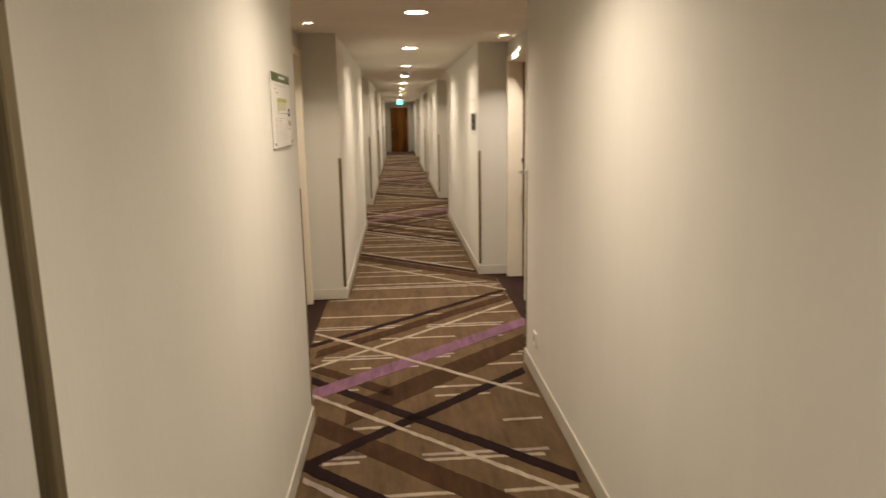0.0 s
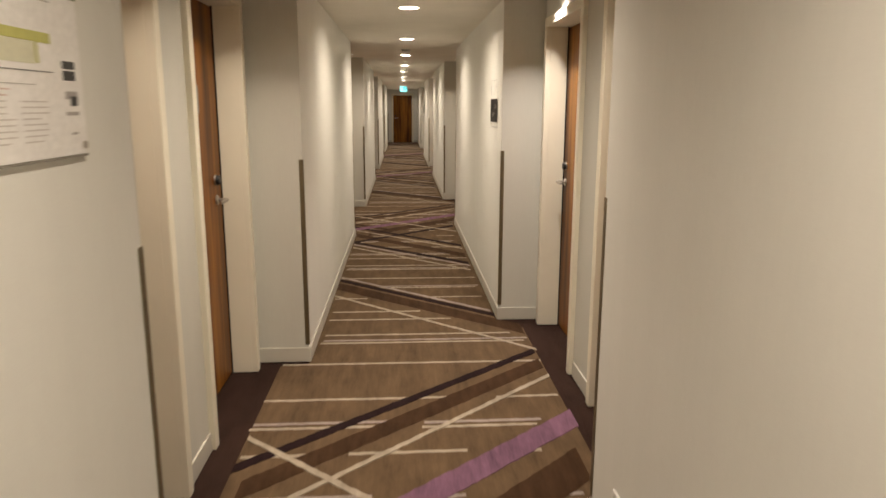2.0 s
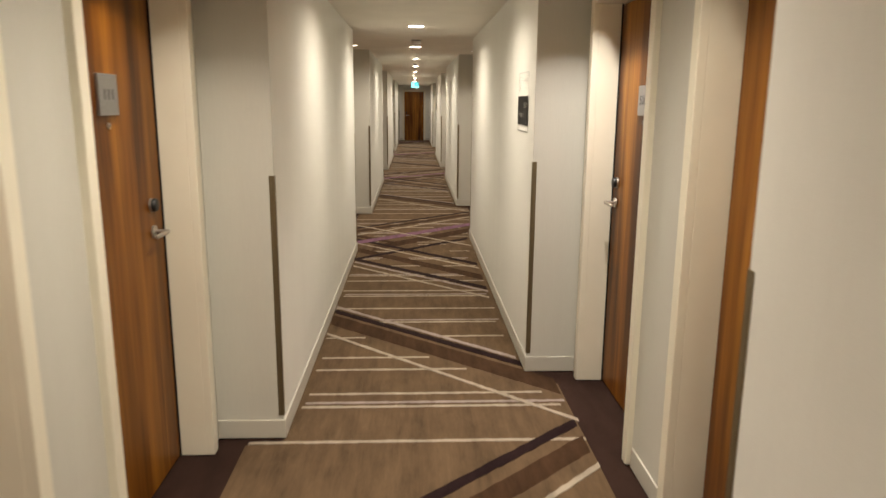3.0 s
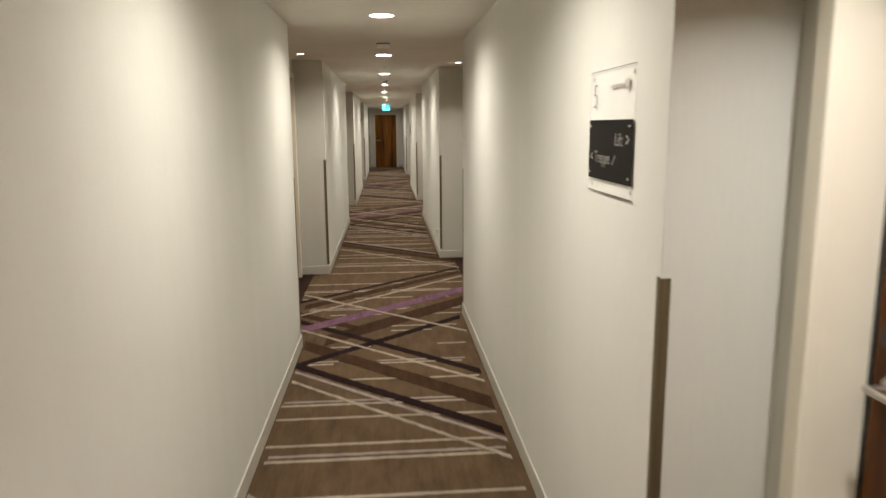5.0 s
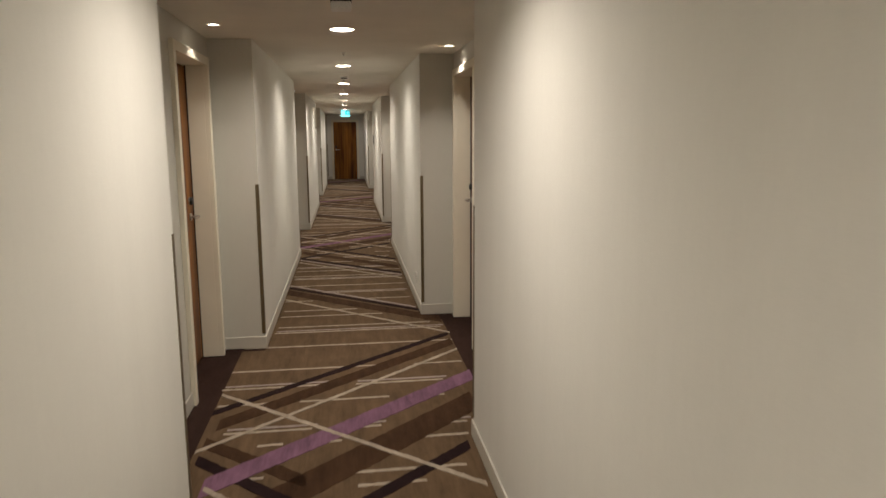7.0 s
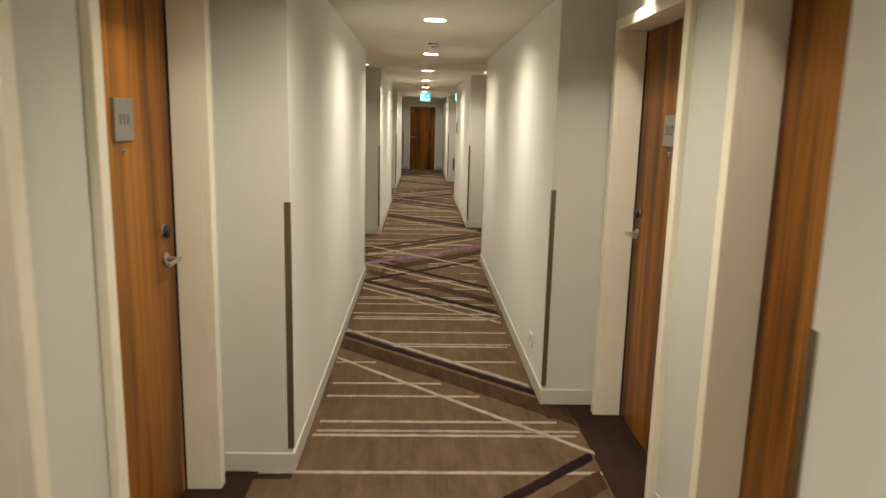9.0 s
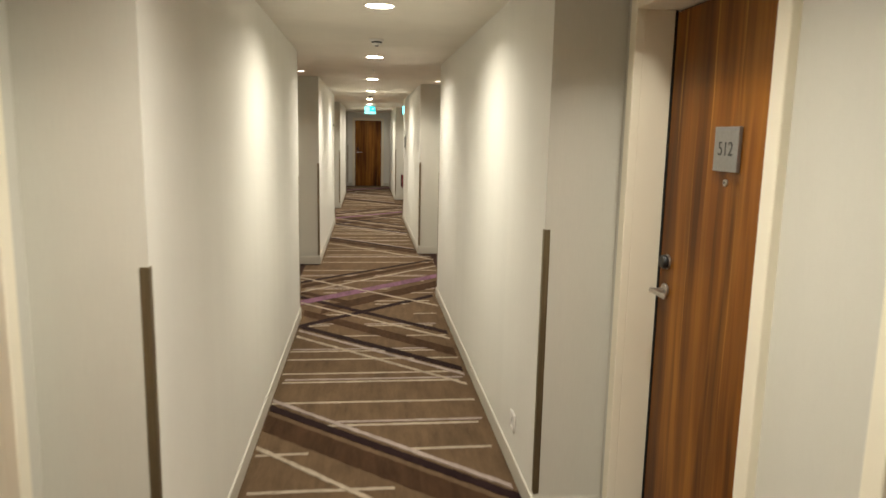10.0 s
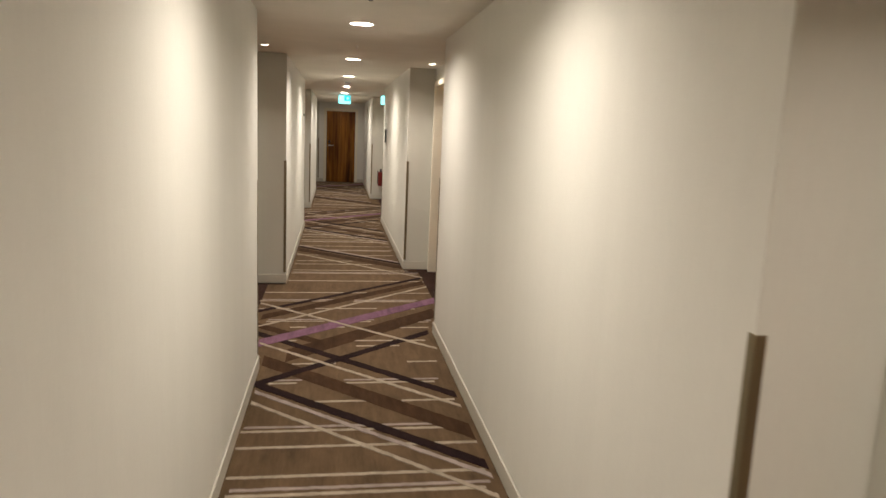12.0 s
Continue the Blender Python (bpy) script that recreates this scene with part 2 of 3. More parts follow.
side_wall("east", RIGHT, XR, BACKR, AR, LOBBY_Y, END_Y, 0.565, 0.605)

bm = bmesh.new()
EX0, EX1, EH = -0.225, 0.625, 2.03
block(bm, BACKL, EX0, END_Y, END_Y + 0.3, 0, TOPZ)
block(bm, EX1, BACKR, END_Y, END_Y + 0.3, 0, TOPZ)
block(bm, EX0, EX1, END_Y, END_Y + 0.3, EH, TOPZ)
thing("wall_north", bm, WALL, "beige vinyl end wall with a single wooden door", "wall", "structure")
bm = bmesh.new()
block(bm, LOBBY_X, BACKR, LOBBY_Y - 0.2, LOBBY_Y, 0, TOPZ)
thing("wall_south", bm, WALL, "plain beige wall behind the start", "wall", "structure")
bm = bmesh.new()
block(bm, LOBBY_X - 0.2, LOBBY_X, LOBBY_Y, START_Y, 0, TOPZ)
block(bm, LOBBY_X, BACKL, START_Y, START_Y + 0.2, 0, TOPZ)
thing("wall_lobby", bm, WALL, "plain beige wall of the wider landing", "wall", "structure")
bm = bmesh.new()
block(bm, LOBBY_X - 0.2, BACKR, LOBBY_Y - 0.2, END_Y + 0.3, TOPZ + 0.002, TOPZ + 0.1)


def sheet(x0, x1, y0, y1):
    bm.faces.new([bm.verts.new((x, y, CEIL)) for x, y in ((x0, y0), (x0, y1), (x1, y1), (x1, y0))])


PATCH, LAMP_R = 0.13, 0.074
sheet(LOBBY_X, LAMP_X - PATCH, LOBBY_Y, END_Y)
sheet(LAMP_X + PATCH, BACKR, LOBBY_Y, END_Y)
LAMP_YS = [LAMP_Y0 + k * LAMP_STEP for k in range(-2, 12)]
LAMP_YS = [y for y in LAMP_YS if y < END_Y - 0.5]
last = LOBBY_Y
for ly in LAMP_YS:
    sheet(LAMP_X - PATCH, LAMP_X + PATCH, last, ly - PATCH)
    last = ly + PATCH
    rim, edge = [], []
    for i in range(48):
        c, s = math.cos(math.tau * i / 48), math.sin(math.tau * i / 48)
        far = PATCH / max(abs(c), abs(s))
        rim.append(bm.verts.new((LAMP_X + LAMP_R * c, ly + LAMP_R * s, CEIL)))
        edge.append(bm.verts.new((LAMP_X + far * c, ly + far * s, CEIL)))
    for i in range(48):
        j = (i + 1) % 48
        bm.faces.new((rim[i], rim[j], edge[j], edge[i]))
sheet(LAMP_X - PATCH, LAMP_X + PATCH, last, END_Y)
thing("ceiling", bm, CEILING_PAINT, "smooth off-white painted plaster ceiling", "ceiling", "structure")
bm = bmesh.new()
block(bm, LOBBY_X - 0.2, BACKR, LOBBY_Y - 0.2, END_Y + 0.3, -0.2, -0.004)
thing("floor", bm, PLAIN_PILE, "plain dark brown carpet floor in the recesses", "floor", "structure")


# ---- carpet ----
SHIFTS = [-6.865, 0.0, 6.865, 13.70, 20.50, 27.3]
bm = bmesh.new()
block(bm, XL, XR, LOBBY_Y, END_Y, -0.0035, 0.0)
block(bm, LOBBY_X, XL, LOBBY_Y, START_Y, -0.0035, 0.0)
carpet = thing("carpet", bm, BASE_PILE, "taupe corridor carpet with crossing cream, brown and mauve stripes", "carpet", "structure")

for recesses, x0, x1, cut in ((LEFT, -0.58, XL, 0.075), (RIGHT, XR, 1.01, 0.20)):
    for near, far in recesses:
        bm = bmesh.new()
        block(bm, x0, x1, near + 0.05, far - cut, -0.0035, 0.0)
        part("recess_field", bm, BASE_PILE, carpet)
# each stripe of one repeat: x0, y0, x1, y1, width
CROSS = [(-0.4, 1.13, 0.82), (-0.05, 1.715, 0.33), (0.48, 1.715, 0.8), (-0.2, 2.385, 0.09), (0.58, 2.415, 0.79),
         (-0.08, 2.755, 0.04), (0.24, 2.775, 0.56), (0.08, 2.905, 0.77), (-0.32, 2.905, -0.2), (-0.27, 3.265, -0.14),
         (0.03, 3.265, 0.165), (0.46, 3.255, 0.84), (-0.57, 3.845, -0.22), (-0.09, 3.855, 0.45), (0.66, 3.845, 0.79),
         (-0.58, 4.455, 0.47), (0.66, 4.455, 1), (-0.57, 4.985, 1.01), (-0.37, 5.535, 0.9), (-0.38, 5.885, 0.51),
         (-0.37, 6.085, 0.29), (-0.39, 6.46, -0.13), (0.35, 6.49, 0.81), (-0.4, 7.145, 0.82), (-0.4, 7.665, 0.8)]
DOUBLE = [(-0.4, 1.345, 0.7), (0.13, 2.045, 0.75), (-0.32, 2.045, -0.12), (-0.47, 3.465, 0.03), (0.24, 3.455, 0.41),
          (0.66, 3.445, 0.89), (-0.59, 4.145, 0.14), (0.25, 4.135, 0.85), (-0.385, 5.395, 1), (-0.06, 6.83, 0.82), (-0.38, 7.525, 0.8)]
SLANT = [(BROWN_PILE, 0.0018, -0.52, 3.565, 1.00, 4.945, 0.16), (BROWN_PILE, 0.0018, -0.25, 2.565, 0.95, 3.725, 0.28),
         (BROWN_PILE, 0.0018, -0.40, 6.87, 1.00, 5.62, 0.22), (BROWN_PILE, 0.0018, -0.40, 2.465, 0.82, 1.265, 0.20),
         (BROWN_PILE, 0.0018, -0.55, 3.345, 0.00, 2.845, 0.12),
         (DARK_PILE, 0.0026, -0.58, 3.745, 1.00, 5.165, 0.08), (DARK_PILE, 0.0026, -0.405, 2.005, 0.82, 3.125, 0.10),
         (DARK_PILE, 0.0026, -0.55, 3.145, 0.82, 1.795, 0.10), (DARK_PILE, 0.0027, -0.40, 2.015, 0.82, 0.885, 0.10),
         (DARK_PILE, 0.0026, -0.40, 7.08, 0.85, 5.96, 0.085),
         (MAUVE_PILE, 0.0030, -0.47, 2.845, 1.02, 4.175, 0.19),
         (CREAM_PILE, 0.0034, -0.40, 6.55, 1.02, 5.19, 0.040), (CREAM_PILE, 0.0034, -0.575, 3.235, 1.01, 4.745, 0.040),
         (CREAM_PILE, 0.0035, -0.575, 4.035, 0.83, 2.705, 0.045), (CREAM_PILE, 0.0034, -0.46, 2.845, 0.82, 1.615, 0.042),
         (LILAC_PILE, 0.0034, -0.39, 1.885, 0.82, 0.775, 0.045), (CREAM_PILE, 0.0034, -0.39, 1.715, 0.81, 0.585, 0.040),
         (LILAC_PILE, 0.0032, -0.40, 7.19, 0.83, 6.07, 0.045)]


def stripe_mesh(name, x0, y0, x1, y1, w, z, mat):
    """A slim raised band of yarn with a slightly ragged edge."""
    rng = random.Random(int(1000 * (x0 + 7 * y0)))
    n = max(2, int(abs(x1 - x0) / 0.022))
    bm = bmesh.new()
    rows = []
    for i in range(n + 1):
        f = i / n
        x, y = x0 + (x1 - x0) * f, y0 + (y1 - y0) * f
        j = [rng.uniform(-1, 1) * min(0.005, 0.12 * w) for _ in range(2)]
        rows.append([bm.verts.new(p) for p in ((x, y - w / 2 + j[0], -0.001), (x, y - w / 2 + j[0], z), (x, y + w / 2 + j[1], z), (x, y + w / 2 + j[1], -0.001))])
    for a, b in zip(rows, rows[1:]):
        for k in range(3):
            bm.faces.new((a[k], b[k], b[k + 1], a[k + 1]))
    bmesh.ops.recalc_face_normals(bm, faces=bm.faces)
    return finish(name, bm, mat)


STRIPES = []
for x0, y, x1 in CROSS:
    STRIPES.append((stripe_mesh("stripe", x0, y, x1, y + 0.008, 0.026, 0.0012, CREAM_PILE), y, y))
for x0, y, x1 in DOUBLE:
    for dy, mat in ((-0.026, CREAM_PILE), (0.026, LILAC_PILE)):
        STRIPES.append((stripe_mesh("stripe", x0 + 0.012 * (dy > 0), y + dy, x1 - 0.03 * (dy < 0), y + dy + 0.008, 0.026, 0.0012, mat), y, y))
for mat, z, x0, y0, x1, y1, w in SLANT:
    STRIPES.append((stripe_mesh("stripe", x0, y0, x1, y1, w, z, mat), min(y0, y1), max(y0, y1)))
for shift in SHIFTS:
    for me, lo, hi in STRIPES:
        if lo + shift > LOBBY_Y + 0.2 and hi + shift < END_Y - 0.1:
            ob = new("stripe", me)
            ob.location.y = shift
            ob.parent = carpet


# ---- skirting boards and corner guards ----
T = 0.010


def skirting(x0, x1, y0, y1):
    bm = bmesh.new()
    block(bm, x0, x1, y0, y1, 0.0005, SKIRT, 0.004, 2)
    thing("baseboard", bm, SKIRTING_PAINT, "cream painted wooden skirting board", "skirting board", "structure")


def corner_guard(x, y, sx, sy, top):
    """L-shaped bronze profile: one leg on the corridor face, one on the return, round the corner at (x, y)."""
    root = empty("corner_guard", pose(x, y, 0.112), "dark bronze metal corner guard on the wall edge", "corner guard", group="corner guards")
    t, leg, h = 0.003, 0.022, top - 0.112
    part("corridor_leg", block(bmesh.new(), 0, -sx * t, -sy * t, sy * leg, 0, h, 0.001), BRONZE, root)
    part("return_leg", block(bmesh.new(), 0, sx * leg, 0, -sy * t, 0, h, 0.001), BRONZE, root)


for recesses, x, alc, s, y0, y1 in ((LEFT, XL, AL, -1, START_Y, END_Y), (RIGHT, XR, AR, 1, LOBBY_Y, END_Y)):
    xi = x - s * T
    y = y0
    for near, far in recesses:
        skirting(x, xi, y, near)
        skirting(xi, alc, near + 0.003, near + 0.003 + T)
        skirting(xi, alc, far - 0.003 - T, far - 0.003)
        skirting(alc, alc - s * T, near + 1.10, far - 1.128)
        y = far
        corner_guard(x, near + 0.003, s, -1, 1.236)
        corner_guard(x, far - 0.003, s, 1, 1.236)
    if y < y1 - 0.2:
        skirting(x, xi, y, y1)
skirting(XL + T, EX0 - 0.06, END_Y - T, END_Y)
skirting(EX1 + 0.06, XR - T, END_Y - T, END_Y)
skirting(LOBBY_X, XL + T, START_Y - T, START_Y)
corner_guard(XL, START_Y, -1, 1, 2.20)


# ---- doors ----
def door_parts(root, hand, inset, leaf_label=""):
    """A recessed room door, facing -x: face of the frame at x = 0, clear opening 0.90 m round y = 0; hand: the side of the lever."""
    for s in (-1, 1):
        bm = bmesh.new()
        block(bm, -0.007, 0.028, s * 0.45, s * 0.508, 0.002, DOOR_H + 0.058, 0.004, 2)
        block(bm, 0.026, 0.20, s * 0.45, s * 0.468, 0.002, DOOR_H, 0.002)
        part("jamb", bm, TRIM, root)
    bm = bmesh.new()
    block(bm, -0.006, 0.028, -0.45, 0.45, DOOR_H, DOOR_H + 0.057, 0.004, 2)
    block(bm, 0.026, 0.20, -0.468, 0.468, DOOR_H, DOOR_H + 0.018, 0.002)
    part("frame_head", bm, TRIM, root)
    bm = bmesh.new()
    for a, b in ((-0.4495, -0.440), (0.440, 0.4495)):
        block(bm, 0.158, 0.185, a, b, 0.003, DOOR_H - 0.001)
    block(bm, 0.158, 0.185, -0.43, 0.43, DOOR_H - 0.014, DOOR_H - 0.001)
    block(bm, 0.19, 0.2, -0.449, 0.449, 0.001, DOOR_H)
    block(bm, 0.139, 0.1475, hand * 0.4502, hand * 0.445, 0.003, DOOR_H - 0.001)
    part("seal", bm, GAP, root, "black rubber seal")
    bm = bmesh.new()
    block(bm, 0.145, 0.188, min(-hand * 0.446, hand * 0.441), max(-hand * 0.446, hand * 0.441), 0.008, DOOR_H - 0.008, 0.0015)
    leaf = part("leaf", bm, WOOD, root, leaf_label)
    y = hand * (0.45 - inset)
    bm = bmesh.new()
    tube(bm, pose(0.139, y, 1.04, 0, 90, 0), 0.026, 0.026, 0.012, 28, 0.003)
    tube(bm, pose(0.112, y, 1.04, 0, 90, 0), 0.0095, 0.0095, 0.06, 16)
    block(bm, 0.080, 0.093, y + hand * 0.011, y - hand * 0.122, 1.032, 1.049, 0.006, 3)
    part("lever_handle", bm, STEEL, leaf, "satin steel lever handle", True)
    bm = bmesh.new()
    tube(bm, pose(0.1415, y, 1.148, 0, 90, 0), 0.0275, 0.0275, 0.009, 32, 0.002)
    part("card_reader", bm, STEEL, leaf, "round steel rim of the key card reader", True)
    bm = bmesh.new()
    tube(bm, pose(0.1275, y, 1.148, 0, -90, 0), 0.028, 0.024, 0.020, 32, 0.006)
    part("reader_face", bm, BLACK, leaf, "black domed face of the card reader", True)
    bm = bmesh.new()
    block(bm, 0.1325, 0.1455, -0.073, 0.073, 1.502, 1.640, 0.0015)
    part("number_plate", bm, PLATE, leaf, "brushed grey metal room number plate")
    bm = bmesh.new()
    tube(bm, pose(0.142, 0, 1.467, 0, 90, 0), 0.011, 0.011, 0.008, 20, 0.002)
    part("peephole", bm, STEEL, leaf, "steel peephole", True)
    bm = bmesh.new()
    tube(bm, pose(0.1377, 0, 1.467, 0, 90, 0), 0.005, 0.005, 0.0012, 14)
    part("lens", bm, BLACK, leaf)
    return leaf


def number(leaf, text):
    """Room number on the plate; bars where it cannot be read."""
    if text:
        writing("room_number", text, 0.062, pose(0.1322, 0.0, 1.57, 90, 0, -90), INK, leaf, "CENTER", "dark room number " + text)
    else:
        for dy in (-0.03, 0.0, 0.03):
            bm = bmesh.new()
            block(bm, 0.1316, 0.1327, dy - 0.008, dy + 0.008, 1.555, 1.59)
            part("room_number", bm, GREY_INK, leaf)


ROOM_NUMBERS = {("R", 0): "516", ("R", 1): "512"}
count = 0
masters = {}


def place_door(m, hand, text, label, inset):
    global count
    count += 1
    key = (hand, text, inset)
    if key not in masters:
        root = empty("door_%d" % count, m, label, "door", "structure", "room doors")
        number(door_parts(root, hand, inset), text)
        masters[key] = root
        return
    root = copy_thing(masters[key], m)
    root.name = "door_%d" % count
    root["label"] = label


SHUT = "closed walnut veneer room door in a cream frame"
for i, (near, far) in enumerate(RIGHT):
    text = ROOM_NUMBERS.get(("R", i), "")
    place_door(pose(1.13, far - 0.605, 0), 1, text, SHUT + (" numbered " + text if text else ""), 0.075)
    place_door(pose(1.13, near + 0.565, 0), -1, "", SHUT, 0.075)
for i, (near, far) in enumerate(LEFT):
    place_door(pose(-0.70, far - 0.62, 0, 0, 0, 180), -1, "", SHUT, 0.12)
    place_door(pose(-0.70, near + 0.59, 0, 0, 0, 180), 1, "", SHUT, 0.12)

# door at the corridor's end, flush in its frame
end = empty("door_%d" % (count + 1), pose((EX0 + EX1) / 2, END_Y, 0), "closed walnut veneer door at the corridor's end", "door", "structure")
W = (EX1 - EX0) / 2
for s in (-1, 1):
    bm = bmesh.new()
    block(bm, s * (W - 0.02), s * (W + 0.05), -0.016, 0.0, 0.002, EH + 0.05, 0.003)
    block(bm, s * (W - 0.02), s * W, 0.0, 0.12, 0.002, EH - 0.02)
    part("jamb", bm, TRIM, end)
bm = bmesh.new()
block(bm, -W + 0.02, W - 0.02, -0.015, 0.0, EH - 0.02, EH + 0.049, 0.003)
block(bm, -W, W, 0.0, 0.12, EH - 0.019, EH)
part("frame_head", bm, TRIM, end)
bm = bmesh.new()
block(bm, -W + 0.026, W - 0.026, -0.006, 0.04, 0.008, EH - 0.026, 0.0015)
leaf = part("leaf", bm, WOOD, end)
bm = bmesh.new()
block(bm, -W + 0.021, W - 0.021, 0.045, 0.055, 0.002, EH - 0.021)
part("seal", bm, GAP, end)
bm = bmesh.new()
tube(bm, pose(-W + 0.1, -0.012, 1.04, 90, 0, 0), 0.026, 0.026, 0.012, 24, 0.003)
tube(bm, pose(-W + 0.1, -0.035, 1.04, 90, 0, 0), 0.0095, 0.0095, 0.05, 14)
block(bm, -W + 0.088, -W + 0.225, -0.066, -0.05, 1.03, 1.05, 0.006, 2)
part("lever_handle", bm, STEEL, leaf, "satin steel lever handle", True)
bm = bmesh.new()
block(bm, -W + 0.07, -W + 0.13, -0.03, -0.0055, 1.105, 1.18, 0.01, 2)
part("card_reader", bm, BLACK, leaf, "black key card reader", True)
for z in (0.3, 1.75):
    bm = bmesh.new()
    tube(bm, pose(W - 0.02, -0.02, z), 0.008, 0.008, 0.12, 12)
    part("hinge", bm, STEEL, end, "", True)


# ---- ceiling fittings ----
def ring_profile(bm, profile, segs=48):
    """A lathe of (radius, z) points round the z axis."""
    loops = []
    for r, z in profile:
        loops.append([bm.verts.new((r * math.cos(math.tau * i / segs), r * math.sin(math.tau * i / segs), z)) for i in range(segs)])
    for a, b in zip(loops, loops[1:]):
        for i in range(segs):
            j = (i + 1) % segs
            bm.faces.new((a[i], a[j], b[j], b[i]))
    return bm


def downlight(y, share=1.0):
    root = empty("downlight", pose(LAMP_X, y, CEIL), "round white recessed downlight in the corridor ceiling", "ceiling light", group="corridor downlights")
    r = LAMP_R
    bm = ring_profile(bmesh.new(), [(r + 0.010, -0.0002), (r + 0.008, -0.003), (r + 0.001, -0.003), (r - 0.002, 0.0), (r - 0.003, 0.020)])
    part("reflector", bm, WHITE, root, "white reflector ring", True)
    bm = bmesh.new()
    tube(bm, pose(0, 0, 0.022), r - 0.004, r - 0.004, 0.004, 48)
    part("diffuser", bm, LAMP_GLOW, root, "glowing frosted glass")
    lamp("downlight_lamp", LAMP_X, y, CEIL + 0.018, share * DOWN_W, 2 * (r - 0.006), 154)


def spotlight(x, y, watts=SPOT_W, tint=LIGHT):
    root = empty("spotlight", pose(x, y, CEIL), "small round recessed spotlight above a door recess", "ceiling light", group="recess spotlights")
    bm = ring_profile(bmesh.new(), [(0.042, -0.0002), (0.040, -0.004), (0.034, -0.004), (0.033, -0.001)])
    part("trim_ring", bm, WHITE, root, "white trim ring", True)
    bm = bmesh.new()
    tube(bm, pose(0, 0, -0.0015), 0.033, 0.033, 0.002, 32)
    part("diffuser", bm, LAMP_GLOW, root, "glowing lamp face")
    lamp("spotlight_lamp", x, y, CEIL - 0.005, watts, 0.055, 104).data.color = tint


for y in LAMP_YS:
    # the last lamp, at 0.2, is added unseen to light the end door
    downlight(y, {1.435: 0.75, 6.385: 0.82, 8.86: 0.92, 13.81: 0.80, 16.285: 0.9, 31.135: 0.2}.get(round(y, 3), 1.0))
for i, (near, far) in enumerate(LEFT[:4]):
    for y in (far - 0.66, near + 0.60):
        spotlight(-0.555, y, 3.6 if i == 0 else SPOT_W)
for i, (near, far) in enumerate(RIGHT):
    # the first recess has a cooler and stronger lamp over its far door
    spotlight(1.03, far - 0.56, *((7.6, (1.0, 0.95, 0.88)) if i == 0 else (2.3,) if i == 1 else ()))
    spotlight(1.03, near + 0.60)


def detector(y):
    root = empty("smoke_detector", pose(LAMP_X + 0.003, y, CEIL), "round grey smoke detector on the ceiling", "smoke detector", group="smoke detectors")
    bm = bmesh.new()
    tube(bm, pose(0, 0, -0.008, 180), 0.052, 0.048, 0.016, 32, 0.003)
    part("base", bm, WHITE, root, "", True)
    bm = bmesh.new()
    tube(bm, pose(0, 0, -0.021), 0.036, 0.036, 0.012, 24)
    part("vent", bm, GAP, root, "dark vent slots")
    bm = bmesh.new()
    tube(bm, pose(0, 0, -0.034, 180), 0.040, 0.026, 0.015, 32, 0.003)
    part("cap", bm, WHITE, root, "", True)
    bm = bmesh.new()
    tube(bm, pose(0, 0, -0.044, 180), 0.015, 0.011, 0.010, 20, 0.002)
    part("sensor_tip", bm, GREY_INK, root, "grey sensor tip", True)


def sprinkler(y):
    root = empty("sprinkler", pose(LAMP_X + 0.005, y, CEIL), "small metal sprinkler head on the ceiling", "sprinkler", group="sprinklers")
    bm = bmesh.new()
    tube(bm, pose(0, 0, -0.003), 0.020, 0.020, 0.004, 24, 0.001)
    part("rosette", bm, WHITE, root, "", True)
    bm = bmesh.new()
    tube(bm, pose(0, 0, -0.014), 0.006, 0.005, 0.022, 12)
    tube(bm, pose(0, 0, -0.026), 0.011, 0.011, 0.002, 16)
    part("head", bm, WHITE, root, "", True)


detector(15.13)
detector(22.45)
sprinkler(12.62)
sprinkler(17.55)

root = empty("ceiling_sensor", pose(LAMP_X, 10.36, CEIL), "white square sensor box under a dark slab for its shadow gap", "sensor")
bm = bmesh.new()
# a dark slab in place of the shadow gap between box and ceiling
block(bm, -0.054, 0.054, -0.048, 0.048, -0.006, -0.0005, 0.002)
part("shadow_gap", bm, GAP, root, "dark slab standing in for the shadow gap")
bm = bmesh.new()
block(bm, -0.052, 0.052, -0.046, 0.046, -0.046, -0.0055, 0.008, 3)
part("housing", bm, WHITE, root, "", True)

# ---- exit signs ----
SIGN_GREEN = glowing("sign_green", (0.01, 0.36, 0.38), 1.3)
SIGN_WHITE = glowing("sign_white", (0.16, 0.80, 0.84), 2.6)


def exit_sign(x, y, width, label):
    root = empty("exit_sign", pose(x, y, CEIL), label, "exit sign", group="exit signs")
    bm = bmesh.new()
    block(bm, -width / 2, width / 2, 0.0, 0.05, -0.190, -0.012, 0.004)
    part("housing", bm, WHITE, root)
    for s in (-1, 1):
        bm = bmesh.new()
        tube(bm, pose(s * width * 0.3, 0.025, -0.006), 0.008, 0.008, 0.014, 12)
        part("bracket", bm, STEEL, root)
    bm = bmesh.new()
    block(bm, -width / 2 + 0.004, width / 2 - 0.004, -0.003, 0.0, -0.188, -0.016)
    part("light_panel", bm, SIGN_WHITE, root, "glowing white panel")
    bm = bmesh.new()
    block(bm, -0.01, width / 2 - 0.006, -0.006, -0.003, -0.13, -0.018)
    picto = part("pictogram_panel", bm, SIGN_GREEN, root, "glowing green pictogram panel")
    bm = bmesh.new()
    tube(bm, pose(width / 4, -0.0065, -0.074, 90, 0, 0), 0.032, 0.032, 0.002, 4)
    part("arrow", bm, SIGN_WHITE, picto, "white pictogram")


exit_sign(0.235, 26.9, 0.25, "green and white lit exit sign hanging from the ceiling")
exit_sign(1.055, 26.3, 0.17, "green and white lit exit sign inside a door recess")

